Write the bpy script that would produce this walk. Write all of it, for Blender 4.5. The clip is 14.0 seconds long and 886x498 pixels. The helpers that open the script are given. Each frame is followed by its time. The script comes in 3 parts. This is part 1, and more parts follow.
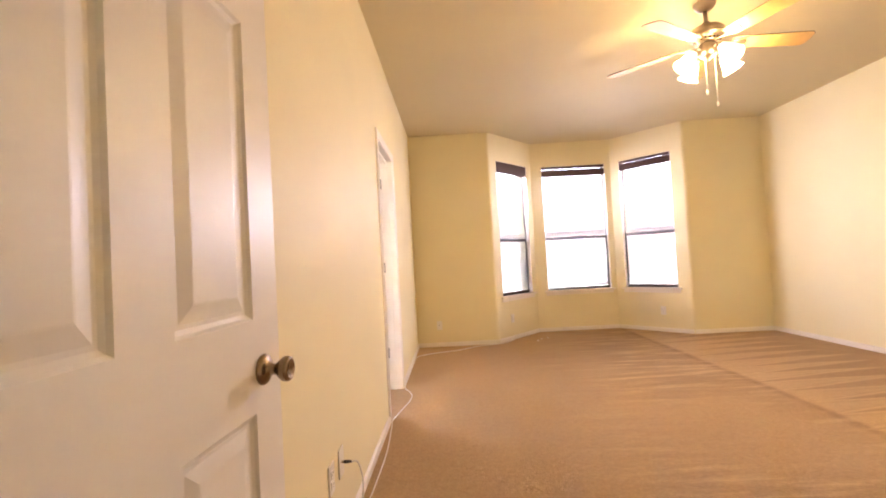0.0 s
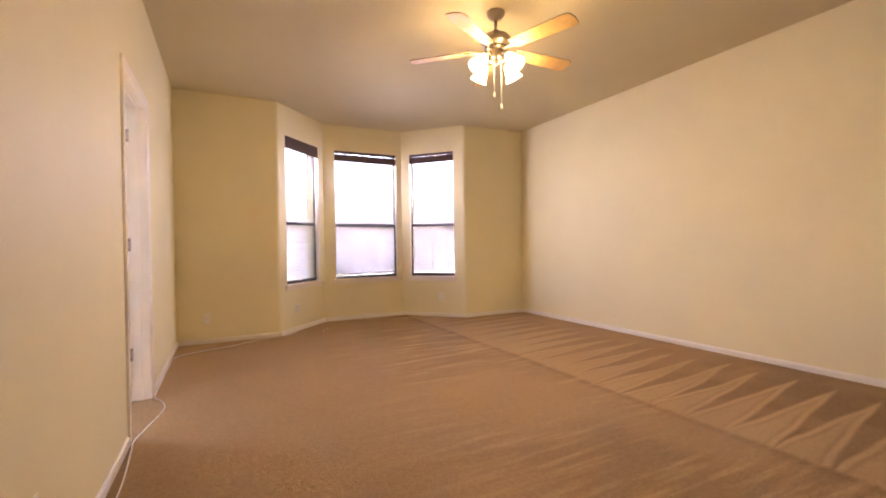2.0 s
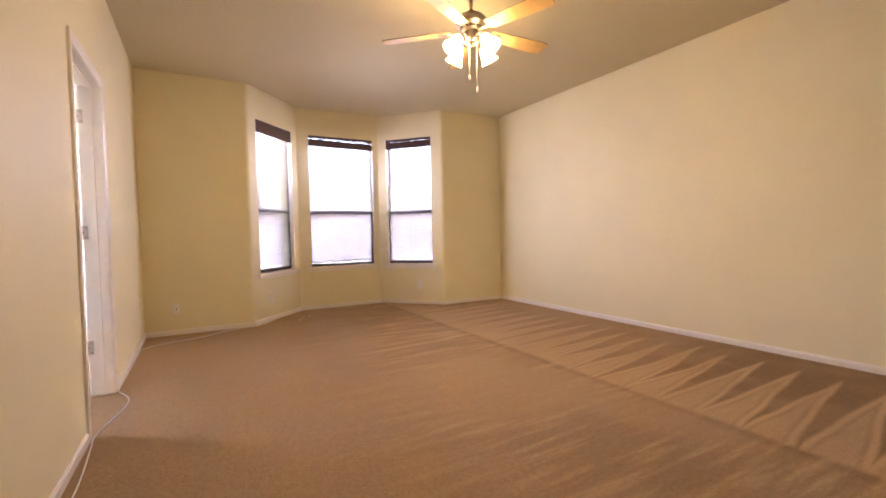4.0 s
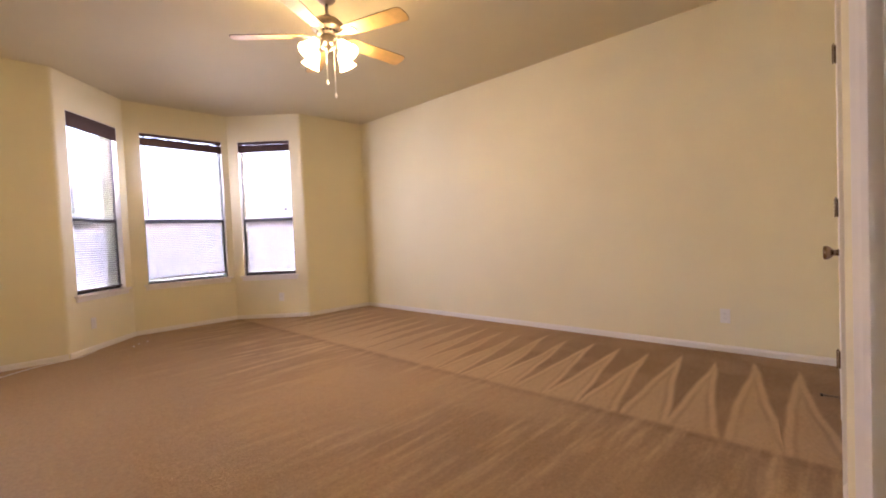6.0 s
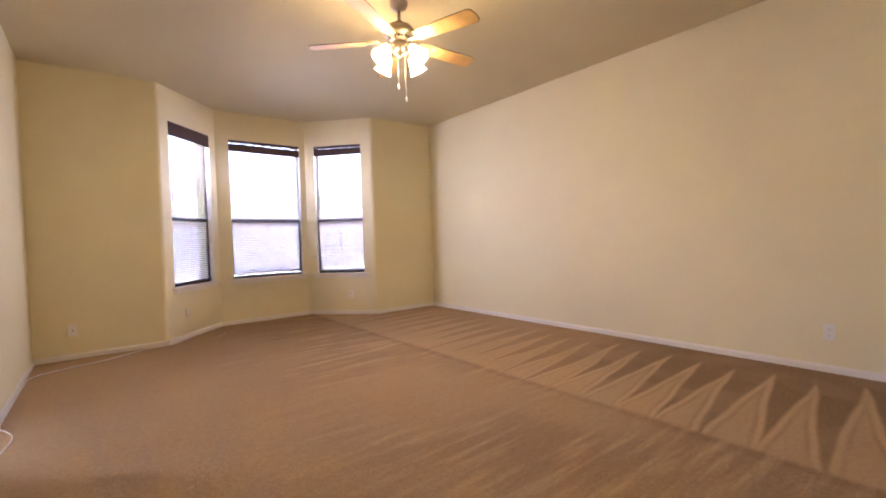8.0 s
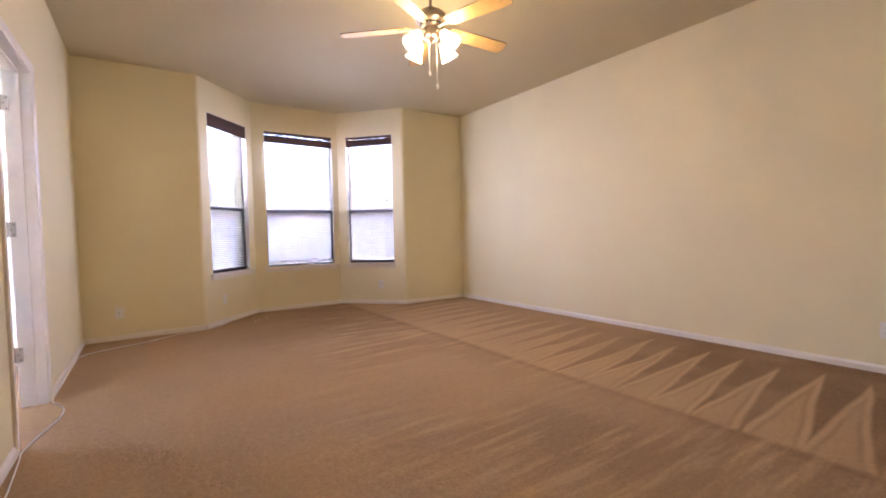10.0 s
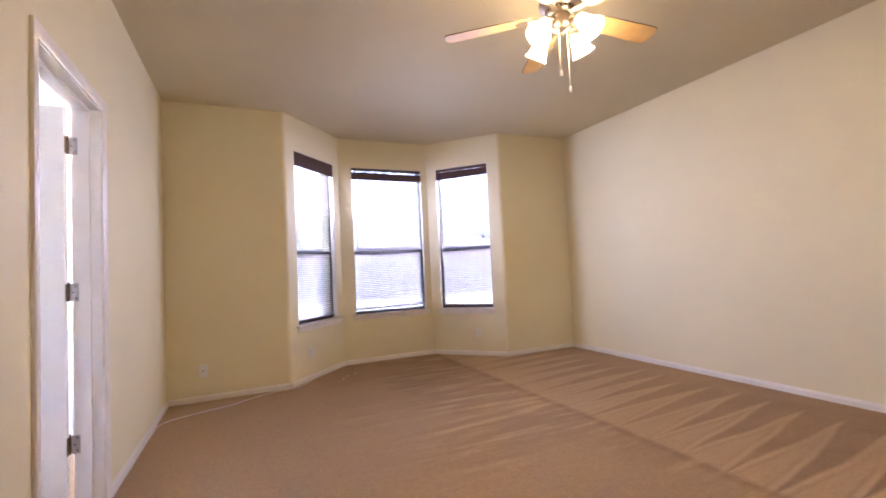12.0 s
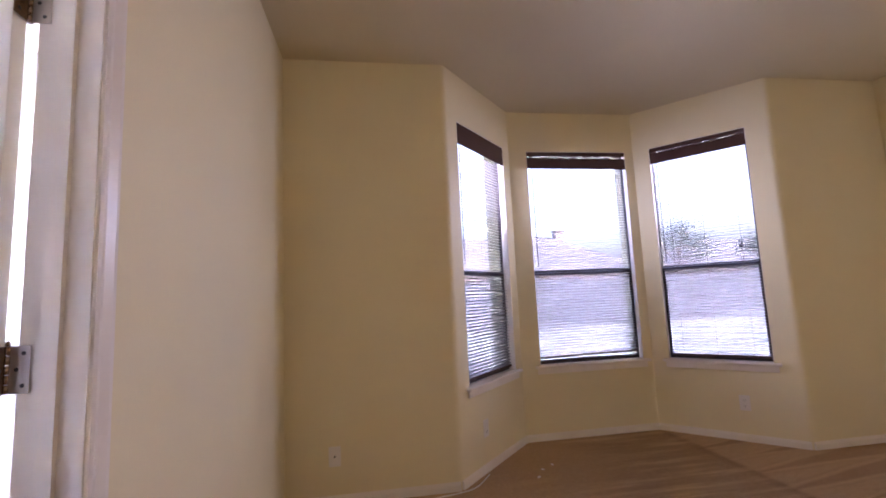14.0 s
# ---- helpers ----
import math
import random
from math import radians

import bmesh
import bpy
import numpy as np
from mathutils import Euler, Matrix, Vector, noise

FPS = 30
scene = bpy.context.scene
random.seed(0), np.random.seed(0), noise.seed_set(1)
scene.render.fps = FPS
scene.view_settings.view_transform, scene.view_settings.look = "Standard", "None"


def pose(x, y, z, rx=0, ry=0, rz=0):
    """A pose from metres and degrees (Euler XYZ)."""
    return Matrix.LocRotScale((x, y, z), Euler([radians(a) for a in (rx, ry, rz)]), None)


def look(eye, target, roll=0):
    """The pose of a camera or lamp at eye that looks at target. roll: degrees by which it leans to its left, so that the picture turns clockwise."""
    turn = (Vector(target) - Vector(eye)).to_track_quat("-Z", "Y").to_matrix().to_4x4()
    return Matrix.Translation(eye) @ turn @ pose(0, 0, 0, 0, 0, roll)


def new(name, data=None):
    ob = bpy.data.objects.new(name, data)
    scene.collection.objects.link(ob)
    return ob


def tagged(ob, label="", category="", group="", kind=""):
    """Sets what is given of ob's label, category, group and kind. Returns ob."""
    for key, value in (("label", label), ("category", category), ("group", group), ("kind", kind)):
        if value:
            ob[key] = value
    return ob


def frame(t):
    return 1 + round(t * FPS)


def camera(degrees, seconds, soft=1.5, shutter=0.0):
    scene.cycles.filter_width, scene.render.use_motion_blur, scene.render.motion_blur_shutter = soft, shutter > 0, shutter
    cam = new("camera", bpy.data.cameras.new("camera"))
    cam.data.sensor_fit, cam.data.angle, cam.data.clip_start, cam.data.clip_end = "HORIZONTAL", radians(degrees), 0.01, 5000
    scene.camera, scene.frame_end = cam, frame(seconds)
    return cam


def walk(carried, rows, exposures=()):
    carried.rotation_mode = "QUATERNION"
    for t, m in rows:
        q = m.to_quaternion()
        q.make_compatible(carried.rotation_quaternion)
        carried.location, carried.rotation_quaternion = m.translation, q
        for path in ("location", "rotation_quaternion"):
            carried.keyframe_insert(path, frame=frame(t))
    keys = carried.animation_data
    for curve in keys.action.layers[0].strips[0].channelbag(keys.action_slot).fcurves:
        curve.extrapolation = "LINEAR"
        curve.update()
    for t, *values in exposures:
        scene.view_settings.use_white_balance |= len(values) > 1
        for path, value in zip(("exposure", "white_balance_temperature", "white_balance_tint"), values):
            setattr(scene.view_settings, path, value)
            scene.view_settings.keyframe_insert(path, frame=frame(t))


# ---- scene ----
cam = camera(91.1, 14.0, 1.9)
PATH = [
    (0, (-0.139, -0.533, 1.1), (-0.18, 1.466, 1.155), -3.1),
    (0.5, (-0.165, -0.383, 1.087), (0.131, 1.595, 1.102), -1.6),
    (1, (-0.170, -0.336, 1.06), (0.568, 1.522, 1.099), -2.0),
    (1.5, (-0.155, -0.313, 1.023), (0.76, 1.465, 1.08), -1.1),
    (2, (-0.158, -0.298, 1.03), (0.737, 1.49, 1.014), -0.9),
    (4.5, (-0.095, -0.269, 1.017), (0.949, 1.433, 0.915), -1.6),
    (5, (-0.096, -0.277, 1.014), (1.168, 1.27, 0.913), -1.9),
    (5.5, (-0.102, -0.286, 1.015), (1.325, 1.113, 0.939), -2.5),
    (6, (-0.096, -0.302, 1.017), (1.353, 1.076, 0.955), -2.5),
    (6.5, (-0.1, -0.299, 1.026), (1.326, 1.102, 0.962), -2.3),
    (7, (-0.105, -0.293, 1.019), (1.273, 1.155, 0.965), -2.1),
    (7.5, (-0.102, -0.285, 1.029), (1.216, 1.218, 0.986), -1.9),
    (8, (-0.1, -0.278, 1.032), (1.132, 1.296, 0.982), -1.8),
    (10.5, (-0.069, -0.247, 0.989), (0.972, 1.457, 0.889), -1.1),
    (11, (-0.044, -0.089, 1.011), (0.81, 1.712, 0.847), -2.7),
    (11.5, (-0.019, 0.179, 1.075), (0.764, 2.019, 1.018), -3.4),
    (12, (0.053, 0.547, 1.103), (0.869, 2.371, 1.19), -2.7),
    (12.5, (0.138, 0.983, 1.13), (0.794, 2.865, 1.29), -2.4),
    (13, (0.06, 1.448, 1.178), (0.59, 3.368, 1.363), -2.4),
    (13.5, (0.037, 1.922, 1.144), (0.472, 3.864, 1.349), -2.9),
    (14, (-0.082, 2.347, 1.165), (0.225, 4.311, 1.391), -2.6),
]
walk(cam, [(t, look(eye, target, roll)) for t, eye, target, roll in PATH],
     [(0.0, 3.74, 7000, 27), (0.8, 3.34, 6900, 29), (2.2, 3.12, 6850, 30), (5.0, 3.09, 6350, 28), (8.0, 3.02, 6000, 28), (11.0, 3.07, 5600, 28), (12.5, 2.95, 5500, 31), (14.0, 2.37, 5650, 34)])

# ---- light ----
world = bpy.data.worlds.new("sky")
scene.world = world
world.use_nodes = True
wt = world.node_tree
sky = wt.nodes.new("ShaderNodeTexSky")
sky.sky_type = "NISHITA"
sky.sun_disc = False
sky.sun_elevation = radians(48)
sky.sun_rotation = radians(150)
sky.air_density, sky.dust_density, sky.ozone_density = 1.0, 10.0, 1.0
haze = wt.nodes.new("ShaderNodeHueSaturation")
haze.inputs["Saturation"].default_value, haze.inputs["Value"].default_value = 0.85, 16.0
wt.links.new(sky.outputs[0], haze.inputs["Color"])
wt.links.new(haze.outputs[0], wt.nodes["Background"].inputs[0])
wt.nodes["Background"].inputs[1].default_value = 0.15

sun = new("sun", bpy.data.lights.new("sun", "SUN"))
sun.data.energy, sun.data.angle, sun.data.color = 2.0, radians(0.5), (1.0, 0.95, 0.88)
sun.matrix_world = look((6, -14, 20), (0, 0, 0))

# base watts of the area lamps added in the window openings
SKY_PANEL = 5.0

# ---- materials ----


def shader(name, colour, rough=0.5, metal=0.0, vary=0.06, scale=6.0, grain=60.0, bump=0.0, bump_dist=0.002, spec=0.5, coat=0.0):
    """A painted or plain surface: colour varied at two scales, fine relief."""
    m = bpy.data.materials.new(name)
    m.use_nodes = True
    nt, L = m.node_tree, m.node_tree.links
    p = nt.nodes["Principled BSDF"]
    p.inputs["Roughness"].default_value, p.inputs["Metallic"].default_value = rough, metal
    p.inputs["Specular IOR Level"].default_value = spec
    p.inputs["Coat Weight"].default_value = coat
    tc = nt.nodes.new("ShaderNodeTexCoord")
    big, fine = nt.nodes.new("ShaderNodeTexNoise"), nt.nodes.new("ShaderNodeTexNoise")
    big.inputs["Scale"].default_value, fine.inputs["Scale"].default_value = scale, grain
    big.inputs["Detail"].default_value, fine.inputs["Detail"].default_value = 4, 3
    L.new(tc.outputs["Object"], big.inputs["Vector"])
    L.new(tc.outputs["Object"], fine.inputs["Vector"])
    add = nt.nodes.new("ShaderNodeMath")
    add.operation = "MULTIPLY_ADD"
    add.inputs[1].default_value = 0.5
    L.new(fine.outputs[0], add.inputs[0])
    L.new(big.outputs[0], add.inputs[2])
    ramp = nt.nodes.new("ShaderNodeValToRGB")
    ramp.color_ramp.elements[0].position, ramp.color_ramp.elements[1].position = 0.45, 1.05
    ramp.color_ramp.elements[0].color = (*[c * (1 - vary) for c in colour], 1)
    ramp.color_ramp.elements[1].color = (*[min(1, c * (1 + vary)) for c in colour], 1)
    L.new(add.outputs[0], ramp.inputs[0])
    L.new(ramp.outputs[0], p.inputs["Base Color"])
    if bump:
        b = nt.nodes.new("ShaderNodeBump")
        b.inputs["Strength"].default_value, b.inputs["Distance"].default_value = bump, bump_dist
        L.new(fine.outputs[0], b.inputs["Height"])
        L.new(b.outputs[0], p.inputs["Normal"])
    return m


def glowing(name, colour, strength, clear=0.0):
    """A lit lamp part; clear: the share of the light behind it that frosted glass lets by."""
    m = bpy.data.materials.new(name)
    m.use_nodes = True
    p = m.node_tree.nodes["Principled BSDF"]
    if clear:
        nt = m.node_tree
        tr, mix = nt.nodes.new("ShaderNodeBsdfTransparent"), nt.nodes.new("ShaderNodeMixShader")
        mix.inputs[0].default_value = 1.0 - clear
        nt.links.new(tr.outputs[0], mix.inputs[1])
        nt.links.new(p.outputs[0], mix.inputs[2])
        nt.links.new(mix.outputs[0], nt.nodes["Material Output"].inputs[0])
    p.inputs["Base Color"].default_value = (0.9, 0.88, 0.82, 1)
    p.inputs["Emission Color"].default_value = (*colour, 1)
    p.inputs["Emission Strength"].default_value = strength
    return m


def dimming_glass(name):
    m = bpy.data.materials.new(name)
    m.use_nodes = True
    nt, L = m.node_tree, m.node_tree.links
    out = nt.nodes["Material Output"]
    nt.nodes.remove(nt.nodes["Principled BSDF"])
    tr, gl, mix = nt.nodes.new("ShaderNodeBsdfTransparent"), nt.nodes.new("ShaderNodeBsdfGlossy"), nt.nodes.new("ShaderNodeMixShader")
    gl.inputs["Roughness"].default_value = 0.02
    # dark tint dims the view outside; panes cast no shadow, so daylight passes
    tr.inputs[0].default_value = (0.34, 0.345, 0.36, 1)
    mix.inputs[0].default_value = 0.05
    L.new(tr.outputs[0], mix.inputs[1])
    L.new(gl.outputs[0], mix.inputs[2])
    L.new(mix.outputs[0], out.inputs[0])
    return m


def screen_mesh(name):
    """Insect screen: fine dark wire that lets half of the light by."""
    m = bpy.data.materials.new(name)
    m.use_nodes = True
    nt, L = m.node_tree, m.node_tree.links
    out = nt.nodes["Material Output"]
    p = nt.nodes["Principled BSDF"]
    p.inputs["Base Color"].default_value, p.inputs["Roughness"].default_value = (0.05, 0.05, 0.055, 1), 0.7
    tr, mix = nt.nodes.new("ShaderNodeBsdfTransparent"), nt.nodes.new("ShaderNodeMixShader")
    mix.inputs[0].default_value = 0.24
    L.new(tr.outputs[0], mix.inputs[1])
    L.new(p.outputs[0], mix.inputs[2])
    L.new(mix.outputs[0], out.inputs[0])
    return m


def carpet_material():
    """Tan cut pile: fibre grain, tufts, and the swaths that a vacuum cleaner left by laying the pile over."""
    m = bpy.data.materials.new("carpet_pile")
    m.use_nodes = True
    nt, L = m.node_tree, m.node_tree.links
    p = nt.nodes["Principled BSDF"]
    p.inputs["Roughness"].default_value = 1.0
    p.inputs["Specular IOR Level"].default_value = 0.1
    p.inputs["Sheen Weight"].default_value = 0.06
    p.inputs["Sheen Roughness"].default_value = 0.6

    def mth(op, a, b=None, c=None):
        n = nt.nodes.new("ShaderNodeMath")
        n.operation = op
        for i, v in enumerate((a, b, c)):
            if v is None:
                continue
            if isinstance(v, (int, float)):
                n.inputs[i].default_value = v
            else:
                L.new(v, n.inputs[i])
        return n.outputs[0]

    def noise_tex(vec, scale, detail=3, rough=0.55):
        n = nt.nodes.new("ShaderNodeTexNoise")
        n.inputs["Scale"].default_value, n.inputs["Detail"].default_value, n.inputs["Roughness"].default_value = scale, detail, rough
        L.new(vec, n.inputs["Vector"])
        return n.outputs[0]

    def step(v, a, b):
        n = nt.nodes.new("ShaderNodeMapRange")
        n.interpolation_type = "SMOOTHSTEP"
        L.new(v, n.inputs[0])
        n.inputs[1].default_value, n.inputs[2].default_value = a, b
        return n.outputs[0]

    tc = nt.nodes.new("ShaderNodeTexCoord")
    pos = tc.outputs["Object"]
    sep = nt.nodes.new("ShaderNodeSeparateXYZ")
    L.new(pos, sep.inputs[0])
    X, Y = sep.outputs[0], sep.outputs[1]
    wob = mth("MULTIPLY_ADD", noise_tex(pos, 0.8, 2), 0.22, -0.11)
    wob2 = mth("MULTIPLY_ADD", noise_tex(pos, 9.0, 3), 0.05, -0.025)
    # swath along the wall: light wedges with their tips towards the wall, dark ones between, ridges along their sides
    edge = mth("ADD", X, mth("MULTIPLY", wob, 0.35))
    strip = step(edge, 2.22, 2.29)
    back = mth("SUBTRACT", 3.62, X)
    lean = mth("ADD", mth("ADD", mth("MULTIPLY_ADD", back, 0.118, 10.0), Y), mth("MULTIPLY", wob, 0.55))
    cell = mth("DIVIDE", lean, 0.235)
    white = nt.nodes.new("ShaderNodeTexWhiteNoise")
    white.noise_dimensions = "1D"
    L.new(mth("FLOOR", cell), white.inputs["W"])
    odd = mth("SUBTRACT", white.outputs[0], 0.5)
    back = mth("ADD", back, mth("MULTIPLY", odd, 0.20))
    phase = mth("FRACT", cell)
    tri = mth("ABSOLUTE", mth("ADD", mth("SUBTRACT", phase, 0.5), mth("MULTIPLY", mth("MULTIPLY", odd, back), 0.16)))
    span = mth("ADD", mth("MULTIPLY_ADD", back, 0.385, 0.01), mth("MULTIPLY", wob2, 0.5))
    gap = mth("SUBTRACT", span, tri)
    inside = step(gap, -0.06, 0.06)
    # lit and shaded sides of the pile ridges, put into the colour alone
    rim_light = mth("MULTIPLY", step(gap, -0.03, 0.05), step(gap, 0.17, 0.08))
    groove_shade = mth("MULTIPLY", step(gap, 0.11, 0.17), step(gap, 0.26, 0.19))
    reach = step(back, -0.05, 0.12)
    fade = mth("MULTIPLY_ADD", step(noise_tex(pos, 1.3, 2), 0.35, 0.62), 0.75, 0.25)
    fade2 = mth("MULTIPLY_ADD", step(noise_tex(pos, 1.7, 2), 0.38, 0.58), 0.35, 0.65)
    wedge = mth("ADD", mth("MULTIPLY", mth("MULTIPLY_ADD", mth("MULTIPLY", inside, reach), 1.0, -0.78), fade2), mth("MULTIPLY", mth("MULTIPLY", reach, mth("SUBTRACT", mth("MULTIPLY", rim_light, 0.28), mth("MULTIPLY", groove_shade, 0.30))), fade))
    wedge = mth("MULTIPLY", mth("MULTIPLY", strip, mth("MULTIPLY_ADD", step(Y, 0.9, 3.0), -0.5, 1.0)), wedge)
    # short brushed streaks over the rest
    stretch = nt.nodes.new("ShaderNodeMapping")
    stretch.inputs["Rotation"].default_value = (0, 0, radians(3))
    stretch.inputs["Scale"].default_value = (0.9, 8.0, 1.0)
    L.new(pos, stretch.inputs["Vector"])
    streak = mth("MULTIPLY_ADD", step(noise_tex(stretch.outputs[0], 1.6, 4, 0.6), 0.42, 0.72), 1.0, -0.4)
    streak = mth("MULTIPLY", mth("MULTIPLY", streak, step(noise_tex(pos, 0.7, 2), 0.36, 0.56)), mth("MULTIPLY", step(X, 0.2, 1.5), mth("SUBTRACT", 1.0, mth("MULTIPLY", strip, 0.92))))
    patch = mth("MULTIPLY_ADD", noise_tex(pos, 0.9, 3), 1.0, -0.5)
    tuft = mth("MULTIPLY_ADD", noise_tex(pos, 62.0, 4, 0.75), 1.0, -0.5)
    clump = mth("MULTIPLY_ADD", noise_tex(pos, 26.0, 3, 0.6), 1.0, -0.5)
    fibre = mth("MULTIPLY_ADD", noise_tex(pos, 420.0, 2), 1.0, -0.5)
    v = mth("ADD", 0.5, mth("MULTIPLY", wedge, 0.30))
    v = mth("ADD", v, mth("MULTIPLY", streak, 0.24))
    v = mth("ADD", v, mth("MULTIPLY", patch, 0.12))
    v = mth("ADD", v, mth("MULTIPLY", clump, 0.14))
    # paler swath, with a shadow line painted along its edge
    v = mth("ADD", v, mth("MULTIPLY", mth("SUBTRACT", strip, mth("MULTIPLY", mth("MULTIPLY", step(edge, 2.15, 2.22), step(edge, 2.26, 2.23)), 1.6)), 0.042))
    v = mth("ADD", v, mth("MULTIPLY", tuft, 0.38))
    v = mth("ADD", v, mth("MULTIPLY", fibre, 0.25))
    ramp = nt.nodes.new("ShaderNodeValToRGB")
    ramp.color_ramp.elements[0].position, ramp.color_ramp.elements[1].position = 0.2, 0.8
    ramp.color_ramp.elements[0].color, ramp.color_ramp.elements[1].color = (0.215, 0.127, 0.057, 1), (0.755, 0.515, 0.278, 1)
    L.new(v, ramp.inputs[0])
    L.new(ramp.outputs[0], p.inputs["Base Color"])
    b = nt.nodes.new("ShaderNodeBump")
    b.inputs["Strength"].default_value, b.inputs["Distance"].default_value = 1.0, 0.010
    L.new(mth("ADD", mth("ADD", tuft, mth("MULTIPLY", fibre, 0.5)), mth("MULTIPLY", clump, 1.2)), b.inputs["Height"])
    L.new(b.outputs[0], p.inputs["Normal"])
    return m


WALL = shader("cream_wall_paint", (0.80, 0.725, 0.485), 0.6, vary=0.03, scale=1.5, grain=170, bump=0.12, bump_dist=0.0015, spec=0.3)
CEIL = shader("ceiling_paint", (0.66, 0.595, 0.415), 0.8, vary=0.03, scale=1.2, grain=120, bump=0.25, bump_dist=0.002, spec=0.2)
TRIM = shader("white_trim_paint", (0.83, 0.78, 0.71), 0.32, vary=0.025, scale=4, grain=90, bump=0.04, bump_dist=0.001)
DOOR = shader("white_door_paint", (0.80, 0.77, 0.72), 0.40, vary=0.02, scale=3, grain=110, bump=0.05, bump_dist=0.001)
BATH = shader("bathroom_paint", (0.82, 0.81, 0.79), 0.6, vary=0.02, scale=2, grain=150, bump=0.1)
CARPET = carpet_material()
BRONZE = shader("dark_bronze_aluminium", (0.035, 0.028, 0.030), 0.4, 0.6, vary=0.15)
BLIND = shader("dark_brown_blind", (0.060, 0.028, 0.026), 0.3, vary=0.15, scale=8, grain=40)
SLAT = shader("dark_brown_slat", (0.13, 0.105, 0.115), 0.35, vary=0.12, scale=8, grain=40)
CORD_DARK = shader("blind_cord", (0.10, 0.07, 0.06), 0.9)
GLASS = dimming_glass("window_glass")
SCREEN = screen_mesh("insect_screen")
NICKEL = shader("brushed_nickel", (0.44, 0.385, 0.33), 0.33, 1.0, vary=0.08, grain=200)
BRASS = shader("aged_satin_brass", (0.40, 0.31, 0.20), 0.3, 1.0, vary=0.15, grain=90)
DARK_BRASS = shader("tarnished_brass_knob", (0.26, 0.19, 0.13), 0.25, 1.0, vary=0.2, grain=60)
MAPLE = shader("maple_fan_blade", (0.70, 0.46, 0.19), 0.4, vary=0.18, scale=5, grain=30)
BLADE_EDGE = shader("dark_blade_edge", (0.10, 0.06, 0.04), 0.5)
SHADE = glowing("lit_frosted_glass", (1.0, 0.735, 0.33), 3.5, 0.45)
BULB = glowing("lit_bulb", (1.0, 0.735, 0.33), 32.0)
PLASTIC = shader("white_plastic", (0.82, 0.79, 0.74), 0.35, vary=0.02)
SLOT = shader("dark_slot", (0.03, 0.03, 0.03), 0.6)
CABLE = shader("white_cable_sheath", (0.80, 0.77, 0.72), 0.45, vary=0.05)
STEEL = shader("spring_steel", (0.10, 0.09, 0.08), 0.35, 0.9)
GRASS = shader("dry_grass", (0.23, 0.25, 0.24), 1.0, vary=0.35, scale=0.6, grain=14, bump=0.5, bump_dist=0.05)
FENCE = shader("weathered_cedar", (0.115, 0.122, 0.145), 0.9, vary=0.3, scale=2, grain=30, bump=0.3)
LEAF = shader("leaf_green", (0.05, 0.065, 0.045), 0.8, vary=0.4, scale=3, grain=20)
BARK = shader("bark", (0.13, 0.10, 0.08), 0.95, vary=0.3, scale=6, grain=30, bump=0.6, bump_dist=0.02)
SIDING = shader("house_brick_pale", (0.20, 0.17, 0.155), 0.9, vary=0.15, scale=2, grain=14, bump=0.3)
ROOF = shader("grey_roof_shingle", (0.06, 0.06, 0.065), 0.95, vary=0.25, scale=3, grain=12, bump=0.4, bump_dist=0.01)

# ---- shaping helpers ----
I4 = Matrix.Identity(4)


def box(bm, lo, hi, m=I4):
    (x0, y0, z0), (x1, y1, z1) = lo, hi
    vs = [bm.verts.new(m @ Vector(c)) for c in ((x0, y0, z0), (x1, y0, z0), (x1, y1, z0), (x0, y1, z0), (x0, y0, z1), (x1, y0, z1), (x1, y1, z1), (x0, y1, z1))]
    for f in ((3, 2, 1, 0), (4, 5, 6, 7), (0, 1, 5, 4), (1, 2, 6, 5), (2, 3, 7, 6), (3, 0, 4, 7)):
        bm.faces.new([vs[i] for i in f])


def soft_box(bm, lo, hi, r=0.003, m=I4, seg=2):
    t = bmesh.new()
    box(t, lo, hi)
    bmesh.ops.bevel(t, geom=list(t.edges), offset=r, segments=seg, profile=0.5, affect="EDGES")
    join(bm, t, m)


def join(bm, t, m=I4):
    t.verts.index_update()
    vs = [bm.verts.new(m @ v.co) for v in t.verts]
    for f in t.faces:
        n = bm.faces.new([vs[v.index] for v in f.verts])
        n.smooth = f.smooth
    t.free()


def lathe(bm, profile, seg=24, m=I4, smooth=True):
    """Turns (radius, z) pairs round z."""
    rings = []
    for r, z in profile:
        if r < 1e-6:
            rings.append([bm.verts.new(m @ Vector((0, 0, z)))])
        else:
            rings.append([bm.verts.new(m @ Vector((r * math.cos(2 * math.pi * i / seg), r * math.sin(2 * math.pi * i / seg), z))) for i in range(seg)])
    for a, b in zip(rings, rings[1:]):
        for i in range(seg):
            j = (i + 1) % seg
            q = [a[i % len(a)], a[j % len(a)], b[j % len(b)], b[i % len(b)]]
            q = list(dict.fromkeys(q))
            if len(q) > 2:
                bm.faces.new(q).smooth = smooth


def tube(bm, pts, r, seg=8, m=I4):
    pts = [Vector(p) for p in pts]
    rings = []
    for i, p in enumerate(pts):
        d = (pts[min(i + 1, len(pts) - 1)] - pts[max(i - 1, 0)]).normalized()
        side = d.cross(Vector((0, 0, 1)))
        side = side.normalized() if side.length > 1e-3 else Vector((1, 0, 0))
        up = side.cross(d)
        rings.append([bm.verts.new(m @ (p + r * (math.cos(2 * math.pi * k / seg) * side + math.sin(2 * math.pi * k / seg) * up))) for k in range(seg)])
    for a, b in zip(rings, rings[1:]):
        for k in range(seg):
            bm.faces.new([a[k], a[(k + 1) % seg], b[(k + 1) % seg], b[k]]).smooth = True
    bm.faces.new(rings[0][::-1]), bm.faces.new(rings[-1])


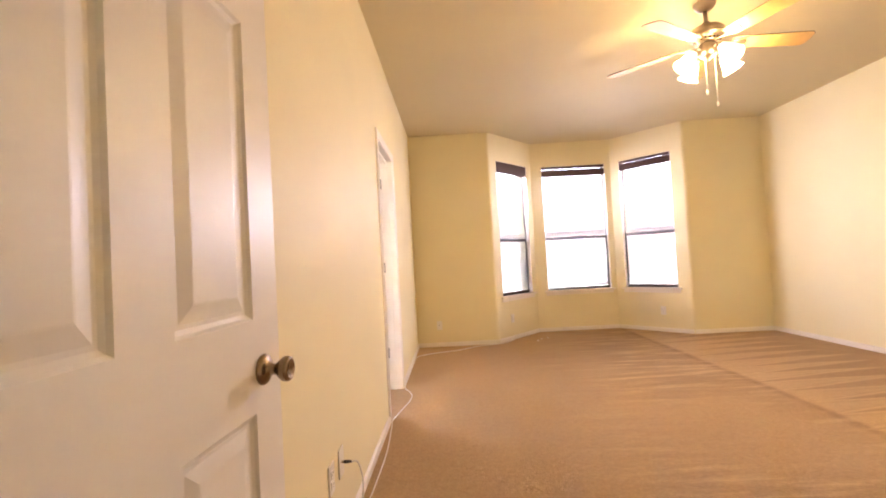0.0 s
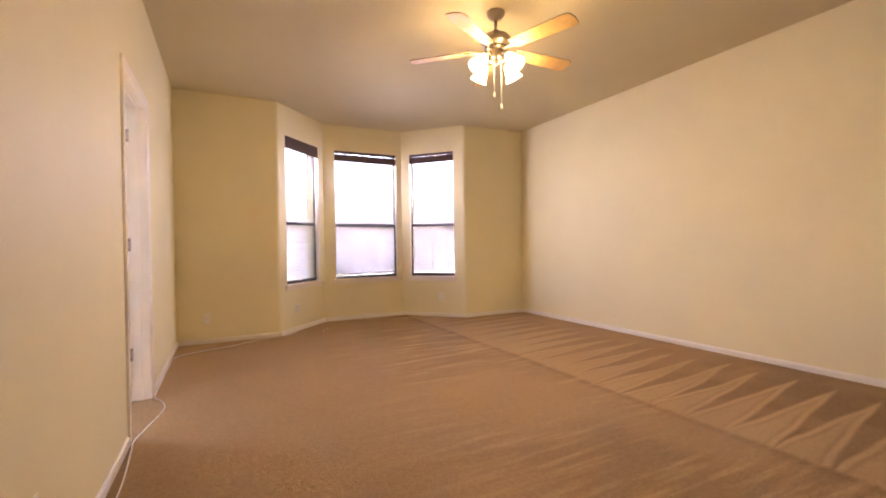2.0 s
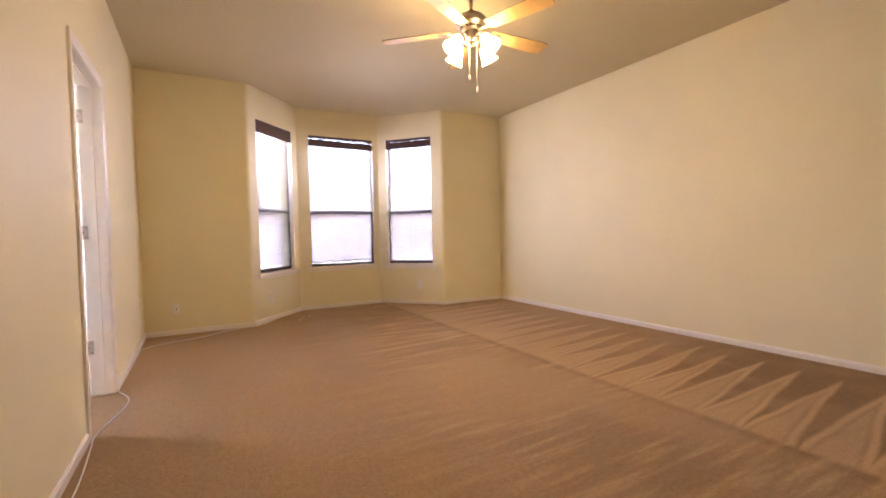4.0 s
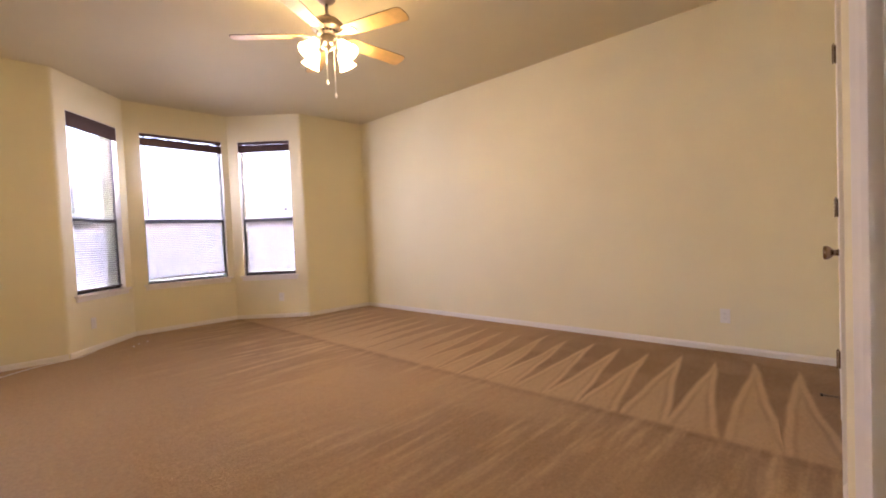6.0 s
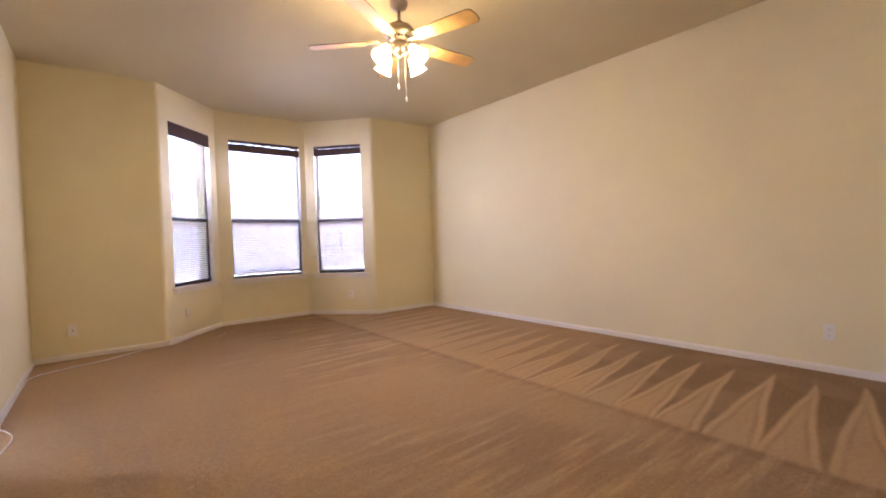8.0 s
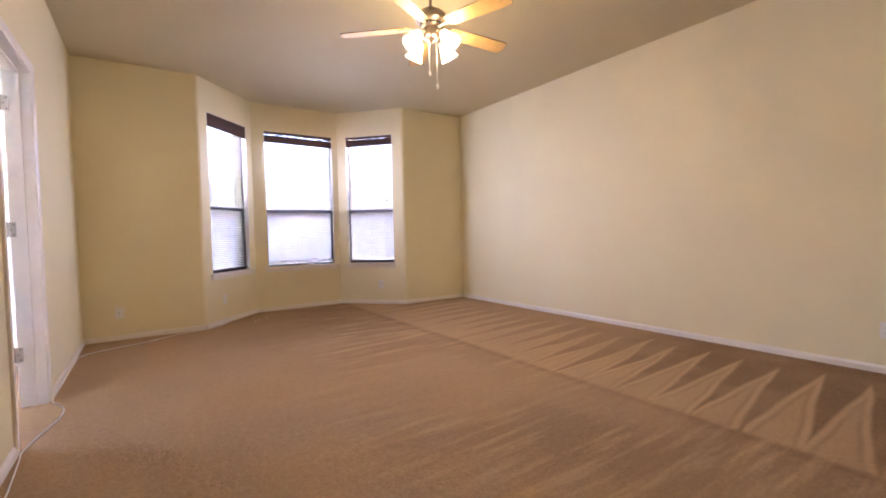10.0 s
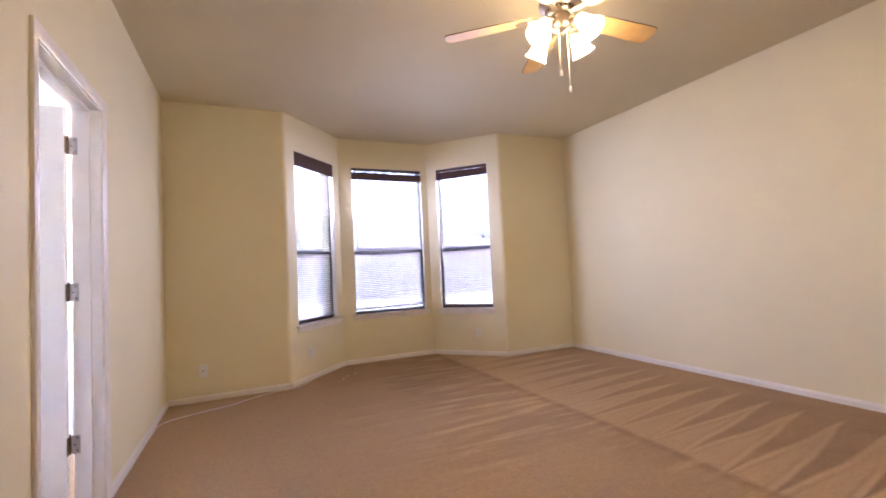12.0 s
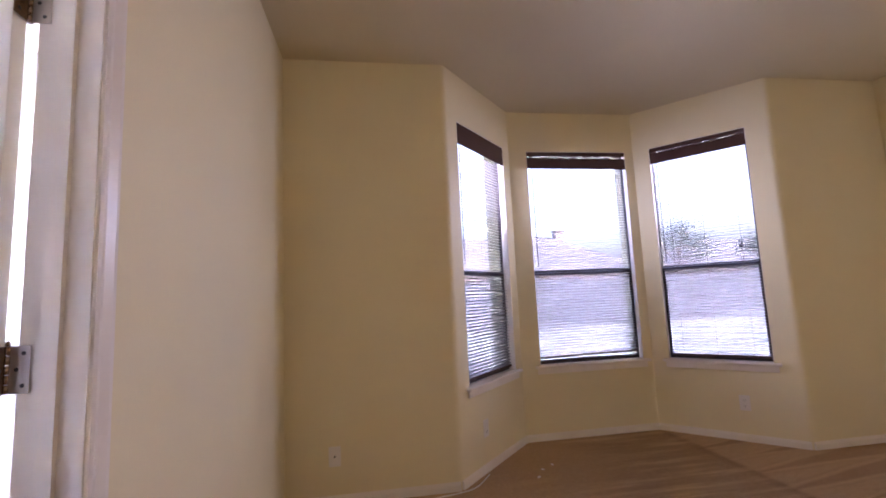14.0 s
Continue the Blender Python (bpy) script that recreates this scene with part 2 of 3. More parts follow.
def bend(pts, steps=10):
    """A smooth line through the points."""
    pts = [Vector(p) for p in pts]
    pts = [2 * pts[0] - pts[1], *pts, 2 * pts[-1] - pts[-2]]
    out = []
    for a, b, c, d in zip(pts, pts[1:], pts[2:], pts[3:]):
        for i in range(steps):
            t = i / steps
            out.append(0.5 * (2 * b + (c - a) * t + (2 * a - 5 * b + 4 * c - d) * t * t + (3 * b - a - 3 * c + d) * t ** 3))
    return out + [pts[-2]]


def prism(bm, outline, z0, z1, m=I4):
    """Raises an outline of (x, y) from z0 to z1."""
    lo = [bm.verts.new(m @ Vector((x, y, z0))) for x, y in outline]
    hi = [bm.verts.new(m @ Vector((x, y, z1))) for x, y in outline]
    n = len(lo)
    bm.faces.new(lo[::-1]), bm.faces.new(hi)
    for i in range(n):
        bm.faces.new([lo[i], lo[(i + 1) % n], hi[(i + 1) % n], hi[i]])


def mesh_of(bm, material):
    bmesh.ops.recalc_face_normals(bm, faces=list(bm.faces))
    me = bpy.data.meshes.new("mesh")
    bm.to_mesh(me)
    bm.free()
    me.materials.append(material)
    return me


def part(name, bm, material, parent=None, label=""):
    ob = new(name, mesh_of(bm, material))
    if parent is not None:
        ob.parent = parent
    return tagged(ob, label) if label else ob


def piece(name, bm, material, label, category="", kind="structure"):
    return tagged(part(name, bm, material), label, category or name.split("_")[0], kind=kind)


def thing(name, m, label, category, group=""):
    ob = new(name)
    ob.matrix_world = m
    return tagged(ob, label, category, group)


def frame_of(p, q):
    """A pose at p with x towards q along a wall and z up; y points to the left of that way."""
    return pose(p[0], p[1], 0, 0, 0, math.degrees(math.atan2(q[1] - p[1], q[0] - p[0])))


def holed(bm, length, z0, z1, y0, y1, holes, m):
    """A slab along x from 0 to length with rectangular openings (u0, u1, z0, z1)."""
    us = sorted({0, length, *[u for h in holes for u in h[:2]]})
    for a, b in zip(us, us[1:]):
        cuts = sorted((h[2], h[3]) for h in holes if h[0] <= a + 1e-6 and h[1] >= b - 1e-6)
        z = z0
        for c, d in cuts:
            if c > z:
                box(bm, (a, y0, z), (b, y1, c), m)
            z = d
        if z1 > z:
            box(bm, (a, y0, z), (b, y1, z1), m)
    bmesh.ops.remove_doubles(bm, verts=list(bm.verts), dist=1e-5)


# ---- plan ----
H = 2.74
XL, XR, YB = -0.637, 3.9, 5.1
BL, ML, MR, BR = (0.40, YB), (1.065, 5.82), (2.22, 5.82), (2.90, YB)


def near(x):
    """The face of the wall with the entry, which runs slightly askew."""
    return -0.313 + 0.0246 * (x - 0.35)


NL, NR = (XL, near(XL)), (XR, near(XR))
T = 0.115
DOOR_Y0, DOOR_Y1, DOOR_H = 2.545, 3.315, 2.022

# floor and ceiling
bm = bmesh.new()
prism(bm, [(-2.6, -2.6), (4.2, -2.6), (4.2, 5.12), (2.92, 5.12), (2.24, 5.84), (1.05, 5.84), (0.38, 5.12), (-2.6, 5.12)], -0.2, 0.0)
piece("floor", bm, CARPET, "tan cut-pile carpet with fresh vacuum marks", "carpet")
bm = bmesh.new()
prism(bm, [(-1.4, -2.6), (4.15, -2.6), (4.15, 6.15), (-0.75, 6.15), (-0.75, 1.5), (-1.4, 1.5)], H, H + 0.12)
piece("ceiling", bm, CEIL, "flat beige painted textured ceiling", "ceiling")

# walls: each slab lies to the left of its run, seen from above
def wall(name, p, q, holes=(), y0=0.0, y1=0.15, label="cream painted plaster wall", mat=None, cut0=0.0, cut1=0.0):
    m = frame_of(p, q)
    length = math.dist(p, q)
    b = bmesh.new()
    holed(b, length - cut0 - cut1, 0.0, H, y0, y1, [(h[0] - cut0, h[1] - cut0, h[2], h[3]) for h in holes], m @ pose(cut0, 0, 0))
    return piece(name, b, mat or WALL, label, "wall")


R = 0.03
wall("wall_left", (XL, -0.45), (XL, YB + 0.15), [(DOOR_Y0 + 0.45, DOOR_Y1 + 0.45, 0, DOOR_H)], y1=T, label="cream painted wall with an open doorway")
wall("wall_back_left", (XL, YB), BL, cut1=R)
wall("wall_back_right", BR, (XR, YB), cut0=R)
wall("wall_right", (XR, YB + 0.15), (XR, -0.5), label="long bare cream painted wall")
ENTRY = (-0.600, 0.285)
CLOSET = (2.075, 2.795)
LN = math.dist(NL, NR)
near_m = frame_of(NR, NL)


def near_u(x):
    return (XR - x) / math.cos(math.atan(0.0246))


wall("wall_near", NR, NL, [(near_u(CLOSET[1]), near_u(CLOSET[0]), 0, DOOR_H), (near_u(ENTRY[1]), near_u(ENTRY[0]), 0, DOOR_H)], y1=T, label="cream painted wall with two doorways")

WZ0, WZ1 = 0.585, 2.39
SIDE = math.dist(BL, ML)
MID = math.dist(ML, MR)
win_l = (0.145, 0.865)
win_m = (0.155, 1.075)
win_r = (math.dist(MR, BR) - 0.86, math.dist(MR, BR) - 0.16)
WT = 0.19
wall("wall_bay_left", BL, ML, [(*win_l, WZ0, WZ1)], y1=WT, cut0=R, label="angled bay wall with a tall window")
wall("wall_bay_middle", ML, MR, [(*win_m, WZ0, WZ1)], y1=WT, label="middle bay wall with a tall window")
wall("wall_bay_right", MR, BR, [(*win_r, WZ0, WZ1)], y1=WT, cut1=R, label="angled bay wall with a tall window")

# rounded plaster corners where the bay begins
for n, (c, a, b) in enumerate(((BL, (XL, YB), ML), (BR, MR, (XR, YB)))):
    c, a, b = Vector(c), Vector(a), Vector(b)
    p, q = c + R * (a - c).normalized(), c + R * (b - c).normalized()
    arc = []
    for i in range(9):
        t = i / 8
        arc.append((1 - t) ** 2 * p + 2 * t * (1 - t) * c + t * t * q)
    out = Vector((0.0, 0.05))
    bm = bmesh.new()
    prism(bm, [tuple(v) for v in arc] + [tuple(q + Vector((0.03 if n == 0 else -0.03, 0.05))), tuple(p + out)], 0, H)
    ob = piece(f"wall_corner_{n + 1}", bm, WALL, "rounded plaster corner of the bay", "wall")

# closing walls: bathroom, hallway, closet
def shell(name, lo, hi, mat, label, holes=None):
    """Four walls of a closed side room, each its own slab."""
    (x0, y0), (x1, y1) = lo, hi
    for i, (p, q) in enumerate((((x0, y0), (x0, y1)), ((x0, y1), (x1, y1)), ((x1, y1), (x1, y0)), ((x1, y0), (x0, y0)))):
        if i in (holes or {}):
            if holes[i] is None:
                continue
            wall(f"{name}_{i + 1}", p, q, holes[i], y1=0.1, label=label, mat=mat)
        else:
            wall(f"{name}_{i + 1}", p, q, y1=0.1, label=label, mat=mat)


bx = XL - T
# the smaller opening is unseen, added to light the door leaf
shell("wall_bathroom", (-2.4, 1.7), (bx, 4.6), BATH, "pale painted bathroom wall", {2: None, 0: [(0.40, 0.72, 1.30, 1.75), (1.85, 2.60, 0.95, 1.95)]})
bm = bmesh.new()
prism(bm, [(-2.5, 1.6), (-0.752, 1.6), (-0.752, 4.7), (-2.5, 4.7)], H - 0.3, H - 0.2)
piece("ceiling_bathroom", bm, BATH, "white bathroom ceiling", "ceiling")
shell("wall_closet", (1.4, -1.2), (3.7, -0.42), WALL, "plain closet wall", {1: None})
# unseen opening added in the hall's side wall to light the entry jamb
shell("wall_hall", (XL - 0.02, -2.2), (1.2, -0.45), WALL, "plain cream hallway wall", {1: None, 0: [(0.78, 1.02, 1.35, 1.70)]})
# unseen stub added to keep stray sky light off the entry door
wall("wall_hall_end", (XL - T, -0.45), (XL - 0.02, -0.45), y1=0.1, label="plain cream hallway wall")

# baseboards
def baseboard(p, q, cut=(0, 0)):
    m = frame_of(p, q)
    L = math.dist(p, q)
    b = bmesh.new()
    prof = [(0, 0), (-0.013, 0), (-0.013, 0.034), (-0.010, 0.043), (-0.005, 0.048), (-0.004, 0.053), (0, 0.053)]
    lo = [b.verts.new(m @ Vector((cut[0], y, z))) for y, z in prof]
    hi = [b.verts.new(m @ Vector((L - cut[1], y, z))) for y, z in prof]
    b.faces.new(lo), b.faces.new(hi[::-1])
    for i in range(len(prof)):
        j = (i + 1) % len(prof)
        b.faces.new([lo[i], hi[i], hi[j], lo[j]])
    return piece("baseboard", b, TRIM, "low white painted baseboard along the wall", "baseboard")


CW = 0.057
baseboard((XL, -0.2), (XL, DOOR_Y0 - CW))
baseboard((XL, DOOR_Y1 + CW), (XL, YB))
baseboard((XL, YB), BL, (0.013, 0.006))
baseboard(BL, ML, (0.006, 0.006))
baseboard(ML, MR, (0.006, 0.006))
baseboard(MR, BR, (0.006, 0.006))
baseboard(BR, (XR, YB), (0.006, 0.013))
baseboard((XR, YB), NR, (0, 0.0))
baseboard(NR, (CLOSET[1] + CW, near(CLOSET[1] + CW)), (0.013, 0))
baseboard((CLOSET[0] - CW, near(CLOSET[0] - CW)), (ENTRY[1] + CW, near(ENTRY[1] + CW)))


# ---- doorways ----
def doorway(name, m, width, height, depth, label, back=True):
    """Jambs, head, stops and mitred casing. m: at one jamb on the room's face, x across the opening, y into the wall."""
    top = thing(name, m, label, "doorway")
    tagged(top, kind="structure")
    b = bmesh.new()
    box(b, (-0.0, 0.0, 0), (0.016, depth, height - 0.016))
    part("jamb", b, TRIM, top)
    b = bmesh.new()
    box(b, (width - 0.016, 0.0, 0), (width, depth, height - 0.016))
    part("jamb", b, TRIM, top)
    b = bmesh.new()
    box(b, (0.0, 0.0, height - 0.016), (width, depth, height))
    part("head_jamb", b, TRIM, top)
    prof = [(0.005, 0.0), (0.005, 0.007), (0.014, 0.010), (0.026, 0.008), (0.040, 0.011), (0.050, 0.0135), (0.060, 0.0135), (0.062, 0.011), (0.062, 0.0)]
    for side in ((-1, 1) if back else (-1,)):
        y0 = 0.0 if side < 0 else depth
        for kind in ("left", "right", "top"):
            b = bmesh.new()
            ends = []
            for e in (0, 1):
                ring = []
                for u, d in prof:
                    u = u - 0.016
                    y = y0 + side * d
                    if kind == "left":
                        c = (-u, y, 0.0 if e == 0 else height + u)
                    elif kind == "right":
                        c = (width + u, y, 0.0 if e == 0 else height + u)
                    else:
                        c = (-u if e == 0 else width + u, y, height + u)
                    ring.append(b.verts.new(c))
                ends.append(ring)
            b.faces.new(ends[0]), b.faces.new(ends[1][::-1])
            for i in range(len(prof)):
                j = (i + 1) % len(prof)
                b.faces.new([ends[0][i], ends[1][i], ends[1][j], ends[0][j]])
            part("casing", b, TRIM, top)
    return top


def door_stop_strip(top, width, height, y0, y1):
    b = bmesh.new()
    box(b, (0.016, y0, 0), (0.028, y1, height - 0.028))
    part("stop", b, TRIM, top)
    b = bmesh.new()
    box(b, (width - 0.028, y0, 0), (width - 0.016, y1, height - 0.028))
    part("stop", b, TRIM, top)
    b = bmesh.new()
    box(b, (0.016, y0, height - 0.028), (width - 0.016, y1, height - 0.016))
    part("stop", b, TRIM, top)


def panel_door(name, m, width, height, label, knob_u, knob_mat, sides=(1, -1)):
    """A six-panel moulded leaf: x from the hinge edge, y its thickness, z up from its foot."""
    top = thing(name, m, label, "door")
    tk, st, mu = 0.035, 0.115, 0.115
    pw = (width - 2 * st - mu) / 2
    rows = [(0.235, 0.79), (0.985, 1.625), (1.725, 1.92)]
    cols = [(st, st + pw), (st + pw + mu, width - st)]
    b = bmesh.new()
    holed(b, width, 0, height, 0, tk, [(c[0], c[1], r[0], r[1]) for c in cols for r in rows], I4)
    part("body", b, DOOR, top)
    for c in cols:
        for r in rows:
            b = bmesh.new()
            for y0, s in ((0.0, 1), (tk, -1)):
                rings = []
                for inset, dep in ((0, 0.0), (0.006, 0.006), (0.014, 0.010), (0.022, 0.010), (0.050, 0.003), (0.054, 0.0025)):
                    rings.append([b.verts.new((x, y0 + s * dep, z)) for x, z in ((c[0] + inset, r[0] + inset), (c[1] - inset, r[0] + inset), (c[1] - inset, r[1] - inset), (c[0] + inset, r[1] - inset))])
                for p, q in zip(rings, rings[1:]):
                    for i in range(4):
                        b.faces.new([p[i], p[(i + 1) % 4], q[(i + 1) % 4], q[i]])
                b.faces.new(rings[-1])
            part("panel", b, DOOR, top)
    for s in sides:
        mk = pose(knob_u, 0 if s < 0 else tk, 0.873, -90 if s > 0 else 90)
        b = bmesh.new()
        lathe(b, [(0, 0), (0.033, 0), (0.034, 0.003), (0.031, 0.008), (0.024, 0.012), (0.015, 0.015), (0.0125, 0.020), (0.0115, 0.030), (0.014, 0.034), (0.021, 0.040), (0.0265, 0.048), (0.0275, 0.055), (0.0255, 0.061), (0.020, 0.0635), (0.018, 0.062), (0, 0.0615)], 28, mk)
        part("knob", b, knob_mat, top, "tarnished brass door knob")
    b = bmesh.new()
    box(b, (width - 0.0005, 0.006, 0.844), (width + 0.0012, tk - 0.006, 0.902))
    box(b, (width, 0.011, 0.864), (width + 0.009, 0.024, 0.882))
    part("latch", b, knob_mat, top)
    return top


def hinge(top, x, y, z, open_deg, mat, turn=0.0):
    """A butt hinge on its pin: a leaf on the jamb, a leaf on the door's edge, a five-knuckle barrel."""
    base = pose(x, y, z, 0, 0, turn)
    h = 0.089
    b = bmesh.new()
    for k in range(5):
        lathe(b, [(0, -h / 2 + k * h / 5 + 0.0004), (0.0062, -h / 2 + k * h / 5 + 0.0008), (0.0062, -h / 2 + (k + 1) * h / 5 - 0.0008), (0, -h / 2 + (k + 1) * h / 5 - 0.0004)], 12, base)
    lathe(b, [(0, h / 2), (0.0035, h / 2), (0.0045, h / 2 + 0.004), (0.002, h / 2 + 0.009), (0, h / 2 + 0.010)], 10, base)
    hg = part("hinge", b, DARK_BRASS, top, "butt hinge with screws")
    for a in (0.0, open_deg):
        ml = base @ pose(0, 0, 0, 0, 0, a)
        b = bmesh.new()
        soft_box(b, (0.004, -0.0012, -h / 2), (0.040, 0.0012, h / 2), 0.0009, ml, 1)
        part("hinge_leaf", b, mat if a == 0.0 else DARK_BRASS, hg)
        b = bmesh.new()
        for sx, sz in ((0.028, 0.030), (0.017, 0.0), (0.028, -0.030)):
            for yy in (0.0012, -0.0012):
                lathe(b, [(0.0042, 0), (0.0036, 0.0007), (0, 0.0009)], 8, ml @ pose(sx, yy, sz, -90 if yy > 0 else 90))
        part("screws", b, SLOT, hg)
    return hg


# bathroom doorway, its door swung into the bathroom
bw = DOOR_Y1 - DOOR_Y0
bath = doorway("door_1", pose(XL, DOOR_Y0, 0, 0, 0, 90), bw, DOOR_H, T, "white painted bathroom doorway with moulded casing")
door_stop_strip(bath, bw, DOOR_H, 0.045, T - 0.040)
pin = (XL - T - 0.020, DOOR_Y1 - 0.019)
leaf = panel_door("door_leaf", pose(pin[0] - 0.004, pin[1] - 0.001, 0.012, 0, 0, 180), 0.73, 1.985, "open white six-panel bathroom door", 0.655, DARK_BRASS)
for hz in (1.81, 1.068, 0.319):
    hinge(bath, pin[1] - DOOR_Y0, XL - pin[0], hz, 270, NICKEL, -90)

# entry doorway with its door standing open along the wall
ew = near_u(ENTRY[0]) - near_u(ENTRY[1])
entry = doorway("door_2", near_m @ pose(near_u(ENTRY[1]), 0, 0), ew, DOOR_H, T, "white painted bedroom entry doorway")
door_stop_strip(entry, ew, DOOR_H, 0.040, 0.075)
LEAF_X = -0.598
entry_leaf = panel_door("door_leaf", pose(LEAF_X - 0.035, near(LEAF_X) + 0.004, 0.012, 0, 0, 87.5) @ pose(0, -0.035, 0), 0.83, 1.985, "open white six-panel bedroom door beside the wall", 0.748, DARK_BRASS, (-1,))
b = bmesh.new()
soft_box(b, (0.0135, 0.006, 0.857), (0.017, 0.034, 0.925), 0.001)
box(b, (0.0168, 0.012, 0.882), (0.0174, 0.026, 0.908))
part("strike_plate", b, BRASS, entry)

# closet doorway, shut
cw = near_u(CLOSET[0]) - near_u(CLOSET[1])
closet = doorway("door_3", near_m @ pose(near_u(CLOSET[1]), 0, 0), cw, DOOR_H, T, "white painted closet doorway", back=False)
closet_leaf = panel_door("door_leaf", near_m @ pose(near_u(CLOSET[1]) + 0.018, 0.003, 0.012), cw - 0.036, 1.985, "shut white six-panel closet door", cw - 0.036 - 0.065, DARK_BRASS)
for hz in (1.81, 1.068, 0.319):
    hinge(closet, 0.017, -0.021, hz, 90, BRASS, 0)


# ---- windows ----
def window(n, p, q, u0, u1, sag, g0, g1):
    """A dark single-hung window in its plaster recess with a white stool, and its blind."""
    m = frame_of(p, q)
    w = u1 - u0
    win = tagged(thing(f"window_{n}", m @ pose(u0, 0, 0), "dark bronze single-hung window in the bay", "window"), kind="structure")
    fw, y0, y1 = 0.013, 0.056, 0.079
    zm = 1.345
    z0 = WZ0
    b = bmesh.new()
    for lo, hi in (((0, z0), (fw, WZ1)), ((w - fw, z0), (w, WZ1)), ((fw, z0), (w - fw, z0 + fw)), ((fw, WZ1 - fw), (w - fw, WZ1))):
        box(b, (lo[0], y0, lo[1]), (hi[0], y1, hi[1]))
    part("window_frame", b, BRONZE, win)
    b = bmesh.new()
    sw = 0.010
    for lo, hi in (((fw, z0 + fw), (fw + sw, zm)), ((w - fw - sw, z0 + fw), (w - fw, zm)), ((fw + sw, z0 + fw), (w - fw - sw, z0 + fw + 0.020)), ((fw + sw, zm - 0.022), (w - fw - sw, zm))):
        box(b, (lo[0], y0 + 0.002, lo[1]), (hi[0], y0 + 0.013, hi[1]))
    sash = part("lower_sash", b, BRONZE, win)
    b = bmesh.new()
    soft_box(b, (w / 2 - 0.03, y0 - 0.004, zm - 0.012), (w / 2 + 0.03, y0 + 0.006, zm + 0.006), 0.002)
    part("sash_lock", b, BRONZE, sash)
    b = bmesh.new()
    box(b, (fw, y0 + 0.0135, zm - 0.010), (w - fw, y0 + 0.022, zm + 0.010))
    part("meeting_rail", b, BRONZE, win)
    b = bmesh.new()
    box(b, (fw + sw, y0 + 0.006, z0 + fw + 0.020), (w - fw - sw, y0 + 0.009, zm - 0.022))
    part("pane", b, GLASS, win).visible_shadow = False
    b = bmesh.new()
    box(b, (fw, y0 + 0.016, zm + 0.010), (w - fw, y0 + 0.019, WZ1 - fw))
    part("pane", b, GLASS, win).visible_shadow = False
    # thin linings, whitened to stand for the daylight on the plaster returns
    for lo, hi in (((0.0, 0.001, z0), (0.004, y0, WZ1)), ((w - 0.004, 0.001, z0), (w, y0, WZ1)), ((0.004, 0.001, WZ1 - 0.004), (w - 0.004, y0, WZ1))):
        b = bmesh.new()
        box(b, lo, hi)
        part("return", b, TRIM, win, "window return lining, daylight put into its pale colour")
    b = bmesh.new()
    box(b, (fw, y0 + 0.0165, z0 + fw), (w - fw, y0 + 0.017, zm - 0.010))
    part("insect_screen", b, SCREEN, win, "dark insect screen")
    b = bmesh.new()
    soft_box(b, (-0.045, -0.042, z0 - 0.022), (w + 0.045, 0.0, z0 + 0.0), 0.006)
    box(b, (0.001, -0.002, z0 - 0.02), (w - 0.001, y0, z0 + 0.002))
    part("window_sill", b, TRIM, win, "white painted window stool")
    b = bmesh.new()
    soft_box(b, (-0.025, -0.016, z0 - 0.068), (w + 0.025, 0.0, z0 - 0.022), 0.004)
    part("apron", b, TRIM, win)

    bl = thing("window_blind", m @ pose(u0, 0, 0), "dark brown horizontal mini blind lowered in the window, slats open", "blind", "bay window blinds")
    ys, half = 0.036, 0.0125
    b = bmesh.new()
    soft_box(b, (g0, 0.016, WZ1 - (0.060 if n == 1 else 0.028)), (w - g1, 0.047, WZ1 - 0.002), 0.002)
    part("headrail", b, BLIND, bl)
    b = bmesh.new()
    if n == 1:
        soft_box(b, (0.003, 0.003, WZ1 - 0.155), (w - 0.003, 0.011, WZ1 - 0.004), 0.002)
        part("valance", b, BLIND, bl, "dark maroon-brown valance board")
    else:
        soft_box(b, (0.003, 0.003, WZ1 - 0.040), (w - 0.003, 0.011, WZ1 - 0.004), 0.002)
        part("valance", b, BLIND, bl, "dark maroon-brown valance board")
        # the lower board has slipped and hangs unevenly, so that daylight shows between the two
        b = bmesh.new()
        soft_box(b, (0.003, 0.005, -0.096), (w - 0.003, 0.011, 0.0), 0.002, pose(0, 0, WZ1 - (0.053 if n == 2 else 0.047), 0, 0.5 if n == 2 else -0.3, 0))
        part("valance", b, BLIND, bl, "slipped dark maroon-brown valance board")
        # small pieces added only to break up the bright slit
        rnd = random.Random(40 + n)
        for k in range(9):
            u = w * (k + rnd.uniform(0.0, 0.5)) / 9.5
            b = bmesh.new()
            soft_box(b, (0, 0.008, -0.005), (w * rnd.uniform(0.03, 0.10), 0.013, 0.006), 0.001, pose(u, 0, WZ1 - rnd.uniform(0.043, 0.054), 0, rnd.uniform(-4, 4), 0), 1)
            part("slit_breaker", b, BLIND, bl)
    zb = z0 + (0.058 if n == 2 else 0.036)
    b = bmesh.new()
    soft_box(b, (g0, ys - 0.015, -0.010), (w - g1, ys + 0.015, 0.008), 0.003, pose(0, 0, zb, 0, -sag, 0))
    part("bottom_rail", b, BLIND, bl)
    b = bmesh.new()
    tilt = radians(11)
    row = [(ys + half * k / 3, 0.0022 * (1 - (k / 3) ** 2) + half * k / 3 * math.tan(tilt)) for k in range(-3, 4)]
    lo = [b.verts.new((g0, y, z)) for y, z in row]
    hi = [b.verts.new((w - g1, y, z)) for y, z in row]
    lo2 = [b.verts.new((g0, y, z - 0.0009)) for y, z in row]
    hi2 = [b.verts.new((w - g1, y, z - 0.0009)) for y, z in row]
